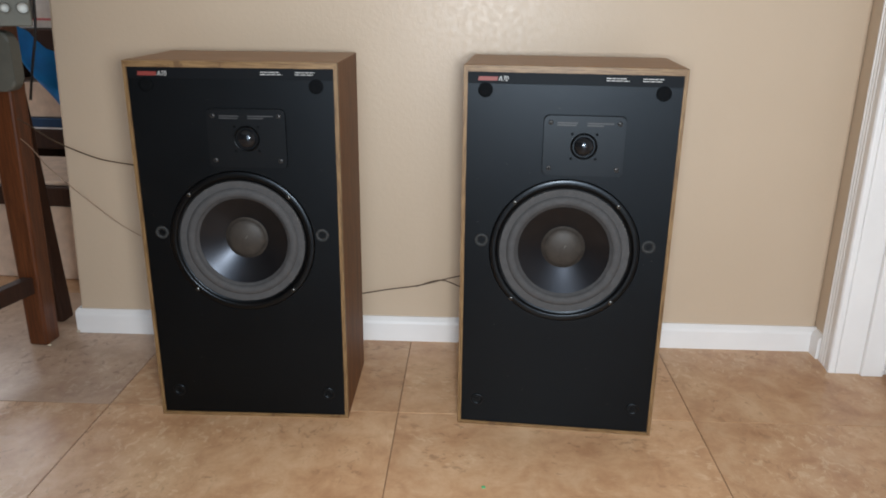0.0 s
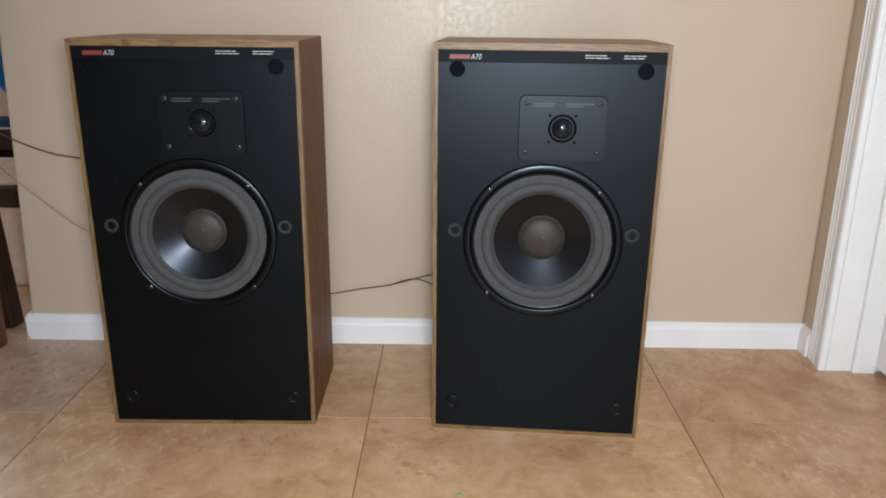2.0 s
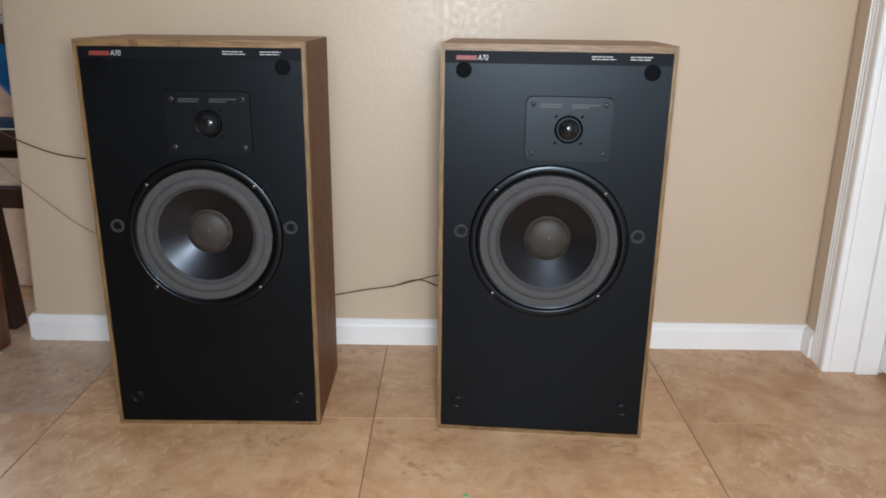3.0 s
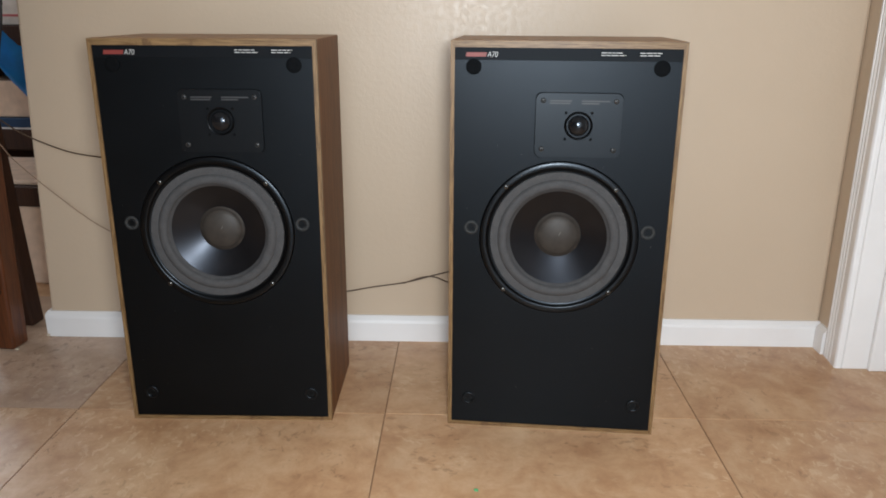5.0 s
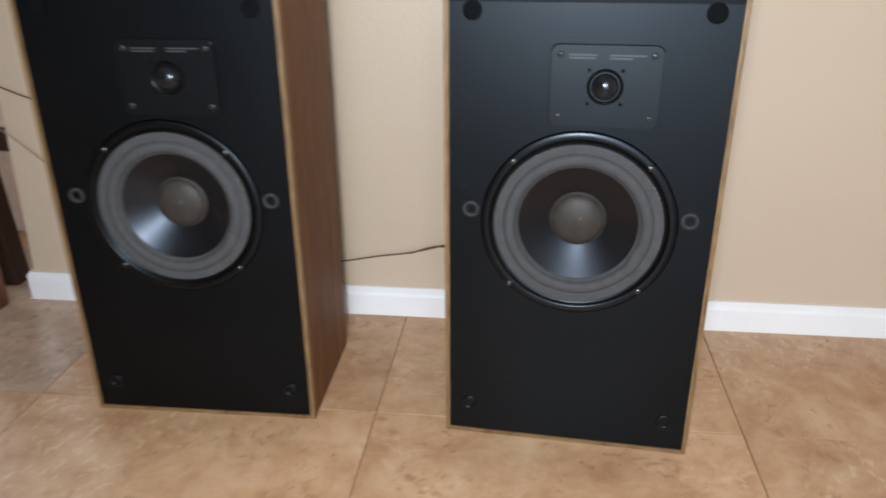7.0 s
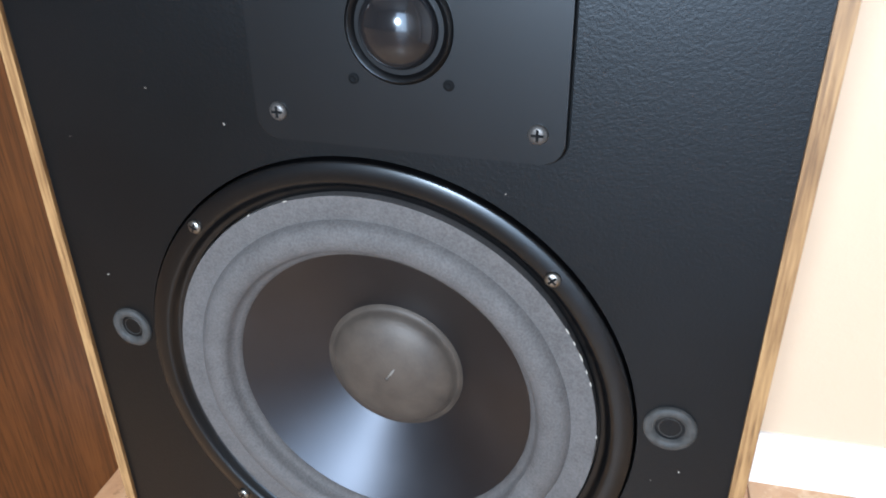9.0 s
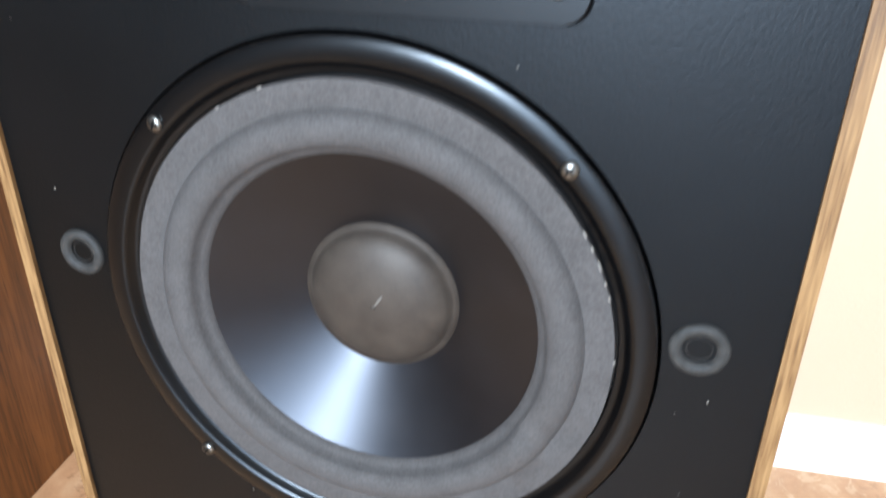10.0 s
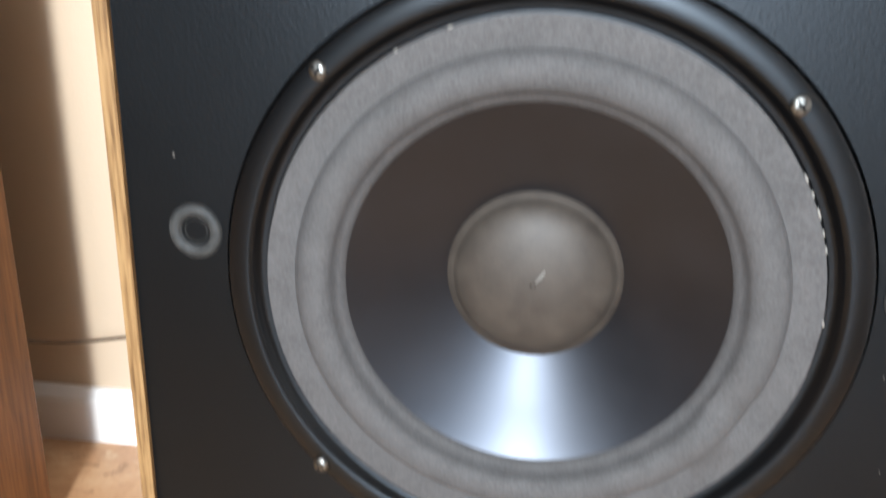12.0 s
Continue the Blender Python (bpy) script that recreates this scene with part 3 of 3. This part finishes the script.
# ---- wires along the wall ----
tube("speaker_wire", [(-0.45, 0.20, 0.16), (-0.43, 0.29, 0.112), (-0.397, 0.301, 0.111), (-0.342, 0.306, 0.124), (-0.285, 0.310, 0.130), (-0.234, 0.314, 0.146), (-0.195, 0.317, 0.157), (-0.12, 0.30, 0.18), (-0.08, 0.205, 0.20)],
     0.0013, M["wire"], "thin brown speaker wire strung between the two loudspeakers", "wire")
tube("speaker_wire", [(-0.285, 0.308, 0.131), (-0.25, 0.310, 0.146), (-0.225, 0.309, 0.150), (-0.205, 0.305, 0.142), (-0.18, 0.29, 0.138), (-0.12, 0.23, 0.16), (-0.09, 0.205, 0.19)],
     0.0012, M["wire"], "loose second strand of thin brown speaker wire", "wire")
tube("speaker_wire", [(-1.012, 0.150, 0.487), (-1.004, 0.172, 0.472), (-1.003, 0.212, 0.442), (-0.993, 0.256, 0.416), (-0.957, 0.259, 0.401), (-0.916, 0.262, 0.387), (-0.867, 0.266, 0.382), (-0.78, 0.25, 0.375), (-0.62, 0.18, 0.36)],
     0.0013, M["wire"], "thin dark speaker wire sagging along the wall", "wire")
tube("speaker_wire", [(-1.012, 0.150, 0.450), (-1.006, 0.172, 0.428), (-1.006, 0.192, 0.399), (-1.004, 0.212, 0.378), (-0.995, 0.258, 0.331), (-0.951, 0.261, 0.293), (-0.912, 0.264, 0.260), (-0.876, 0.266, 0.235), (-0.78, 0.25, 0.20), (-0.66, 0.18, 0.19)],
     0.0009, M["wire_clear"], "thin clear-jacketed copper wire sagging along the wall", "wire")

# ---- wooden chair with a receiver on its seat ----
def chair():
    """Stands beside the wall's end; only its near corner is seen."""
    ch = thing("chair", "red-brown wooden chair with a grey pad on its rail", "chair", pose(-1.04, 0.19, 0))

    def post(x0, y0, w, d, z1, mat, label="", lean=0.0, grow=0.0):
        bm = box((x0, y0, 0), (x0 + w, y0 + d, z1), 0.005)
        for v in bm.verts:
            k = v.co.z / z1
            v.co.x += lean * k - (grow * k if v.co.x < x0 + w / 2 else 0)
        return part("leg", bm, mat, ch, label)

    # Rear legs and stretchers get a darker brown than the front legs
    post(-0.057, -0.002, 0.041, 0.047, 0.66, M["cherry"], "", 0.016, 0.020)
    post(-0.098, 0.115, 0.046, 0.042, 0.64, M["espresso"], "darker leg", -0.037, 0.0)
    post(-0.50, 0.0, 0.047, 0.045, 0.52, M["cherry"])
    post(-0.50, 0.40, 0.046, 0.042, 0.52, M["espresso"], "darker leg")
    part("seat_rail", box((-0.46, 0.006, 0.44), (-0.05, 0.034, 0.53), 0.004), M["cherry"], ch)
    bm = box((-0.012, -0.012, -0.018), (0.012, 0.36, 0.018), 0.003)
    part("stretcher", bm, M["espresso"], ch, "darker stretcher", None, pose(-0.034, 0.010, 0.136, 0, 0, 170))
    part("stretcher", box((-0.46, 0.408, 0.12), (-0.07, 0.432, 0.155), 0.003), M["espresso"], ch, "darker stretcher")
    part("pad", prism(rounded(-0.42, 0.535, 0.030, 0.644, 0.022), 0.028, 0.005, 1, -0.030), M["seat"], ch, "grey padded panel with rounded corners")
    return ch


chair()
rc = thing("receiver", "silver-faced audio receiver with polished round knobs", "receiver", pose(-0.962, 0.165, 0.6605, 0, 0, 32))
part("case", box((-0.48, 0.012, 0.0), (-0.002, 0.30, 0.14), 0.003), M["dark"], rc)
part("front_panel", box((-0.48, 0.0, -0.008), (0.0, 0.0115, 0.14), 0.002), M["silver"], rc, "brushed silver front panel")
for x, kr in ((-0.105, 0.011), (-0.058, 0.007), (-0.040, 0.009), (-0.012, 0.0105)):
    part("knob", lathe([(kr, 0), (kr, 0.007), (kr * 0.89, 0.0085), (kr * 0.68, 0.0078), (0, 0.0078)], 24), M["chrome"], rc, "polished round knob", 40, Matrix.Translation((x, 0.0, 0.024)))
tube("power_cord", [(-1.036, 0.30, 0.80), (-1.041, 0.30, 0.72), (-1.046, 0.30, 0.655), (-1.052, 0.30, 0.62), (-1.067, 0.30, 0.575), (-1.09, 0.31, 0.50)], 0.0028, M["dark"], "thin black power cord hanging behind the receiver", "cord")

# Storage behind the wall's end
bx = thing("storage_box", "pale storage box with a dark rim on the floor", "box", pose(-1.04, 0.56, 0))
part("body", box((-0.62, 0, 0), (0.16, 0.30, 0.20), 0.006), M["tan"], bx)
part("rim", box((-0.63, -0.012, 0.2005), (0.17, 0.31, 0.25), 0.004), M["espresso"], bx, "dark wooden rim")
part("lid", box((-0.60, 0.004, 0.2505), (0.15, 0.29, 0.262), 0.004), M["tan"], bx, "pale lid")
sh = thing("shelf_unit", "low dark-stained shelf unit holding boxes", "shelf", pose(-1.04, 0.9, 0))
part("shelf", box((-0.75, 0, 0.545), (0.30, 0.32, 0.612), 0.004), M["espresso"], sh)
part("shelf", box((-0.75, 0.0, 0.270), (0.30, 0.32, 0.330), 0.004), M["espresso"], sh)
part("shelf", box((-0.75, 0.0, 0.0), (0.30, 0.32, 0.05), 0.004), M["espresso"], sh)
for x in (-0.75, 0.26):
    part("upright", box((x, 0.002, 0.05), (x + 0.04, 0.318, 0.545), 0.003), M["espresso"], sh)
part("back_panel", box((-0.71, 0.305, 0.05), (0.26, 0.318, 0.545)), M["espresso"], sh)
wb = thing("carton", "white cardboard carton with a pink stripe on the shelf", "carton", pose(-1.04, 0.92, 0.6125))
part("body", box((-0.55, 0, 0), (0.05, 0.24, 0.20), 0.003), M["paper"], wb)
part("stripe", box((-0.545, -0.0012, 0.022), (0.045, -0.0002, 0.028)), M["pink"], wb, "pink printed stripe")
tb = thing("carton", "plain tan cardboard carton on the lower shelf", "carton", pose(-1.04, 0.915, 0.3625))
part("body", box((-0.56, 0, 0), (0.02, 0.26, 0.10), 0.003), M["tan"], tb)
fo = thing("folder", "dark blue folder under the tan carton", "folder", pose(-1.04, 0.905, 0.3305))
part("cover", box((-0.58, 0, 0.004), (0.04, 0.25, 0.031), 0.003), M["navy"], fo)
part("pages", box((-0.575, -0.003, 0.0), (0.035, 0.248, 0.0038)), M["paper"], fo, "white page edges")
# Blue bag slumped over the shelf's front edge
bm = bmesh.new()
rows = []
for i in range(13):
    k = i / 12
    row = []
    for j in range(9):
        q = j / 8
        x = -0.475 + 0.20 * q + 0.05 * k
        z = 0.622 - k * (0.11 + 0.22 * q) - 0.10 * q + 0.012 * math.sin(9 * q + 4 * k)
        y = -0.02 - 0.035 * math.sin(math.pi * k) - 0.018 * noise.noise(Vector((x * 16, z * 16, 2.0)))
        row.append(bm.verts.new((x, y, z)))
    rows.append(row)
for a, b in zip(rows, rows[1:]):
    for j in range(8):
        bm.faces.new((a[j], a[j + 1], b[j + 1], b[j]))
bmesh.ops.solidify(bm, geom=bm.faces[:], thickness=0.010)
solid("plastic_bag", bm, M["blue"], "crumpled bright blue plastic bag hanging off the shelf", "bag", m=pose(-1.04, 0.9, 0), smooth=60)

# ---- floor scraps ----
def crumb(name, x, y, s, mat, label):
    bm = bmesh.new()
    bmesh.ops.create_icosphere(bm, subdivisions=1, radius=s)
    for v in bm.verts:
        v.co = Vector((v.co.x * 1.3, v.co.y, v.co.z * 0.5 + s * 0.5)) * (1 + 0.3 * noise.noise(v.co * 300))
        v.co.z = max(v.co.z, 0)
    return solid(name, bm, mat, label, "scrap", m=pose(x, y, 0))


crumb("paper_scrap", -0.108, -0.182, 0.0032, M["green"], "tiny green scrap on the tile floor")
crumb("crumb", -1.052, 0.19, 0.004, M["crumb"], "pale crumb on the floor by the chair leg")
crumb("crumb", -1.03, 0.262, 0.004, M["crumb"], "pale crumb on the floor by the baseboard")

# ---- floor ----
TILE, JOINT = 0.527, 0.0019
floor = slab("floor", [((-3.8, -3.5, -0.06), (1.8, 2.0, -0.0013))], M["grout"], "tan mottled ceramic floor tiles with thin brown joints")
half, c = (TILE - JOINT) / 2, 0.0003
bm = bmesh.new()
top = [bm.verts.new((sx * (half - c), sy * (half - c), 0)) for sx, sy in ((-1, -1), (1, -1), (1, 1), (-1, 1))]
mid = [bm.verts.new((sx * half, sy * half, -0.0002)) for sx, sy in ((-1, -1), (1, -1), (1, 1), (-1, 1))]
low = [bm.verts.new((sx * half, sy * half, -0.006)) for sx, sy in ((-1, -1), (1, -1), (1, 1), (-1, 1))]
bm.faces.new(top)
for k in range(4):
    j = (k + 1) % 4
    bm.faces.new((top[k], mid[k], mid[j], top[j]))
    bm.faces.new((mid[k], low[k], low[j], mid[j]))
tile_mesh = mesh_of(bm, "tile", M["tile"])
grey_mesh = tile_mesh.copy()                                 # one tile, greyer and darker than the rest, by the wall's free end
grey_mesh.materials[0] = M["grey_tile"]
for i in range(-7, 3):
    for j in range(-6, 5):
        u, v = 0.228 + TILE * (i + 0.5), -0.31 + TILE * (j + 0.5)
        if not (-3.9 < u < 1.9 and -3.6 < v < 2.05):
            continue
        tile = new("tile", grey_mesh if (i, j) == (-3, 0) else tile_mesh)
        tile.parent = floor
        tile.matrix_local = pose(u, v, 0, random.uniform(-0.02, 0.02), random.uniform(-0.02, 0.02), 90 * random.randrange(4))
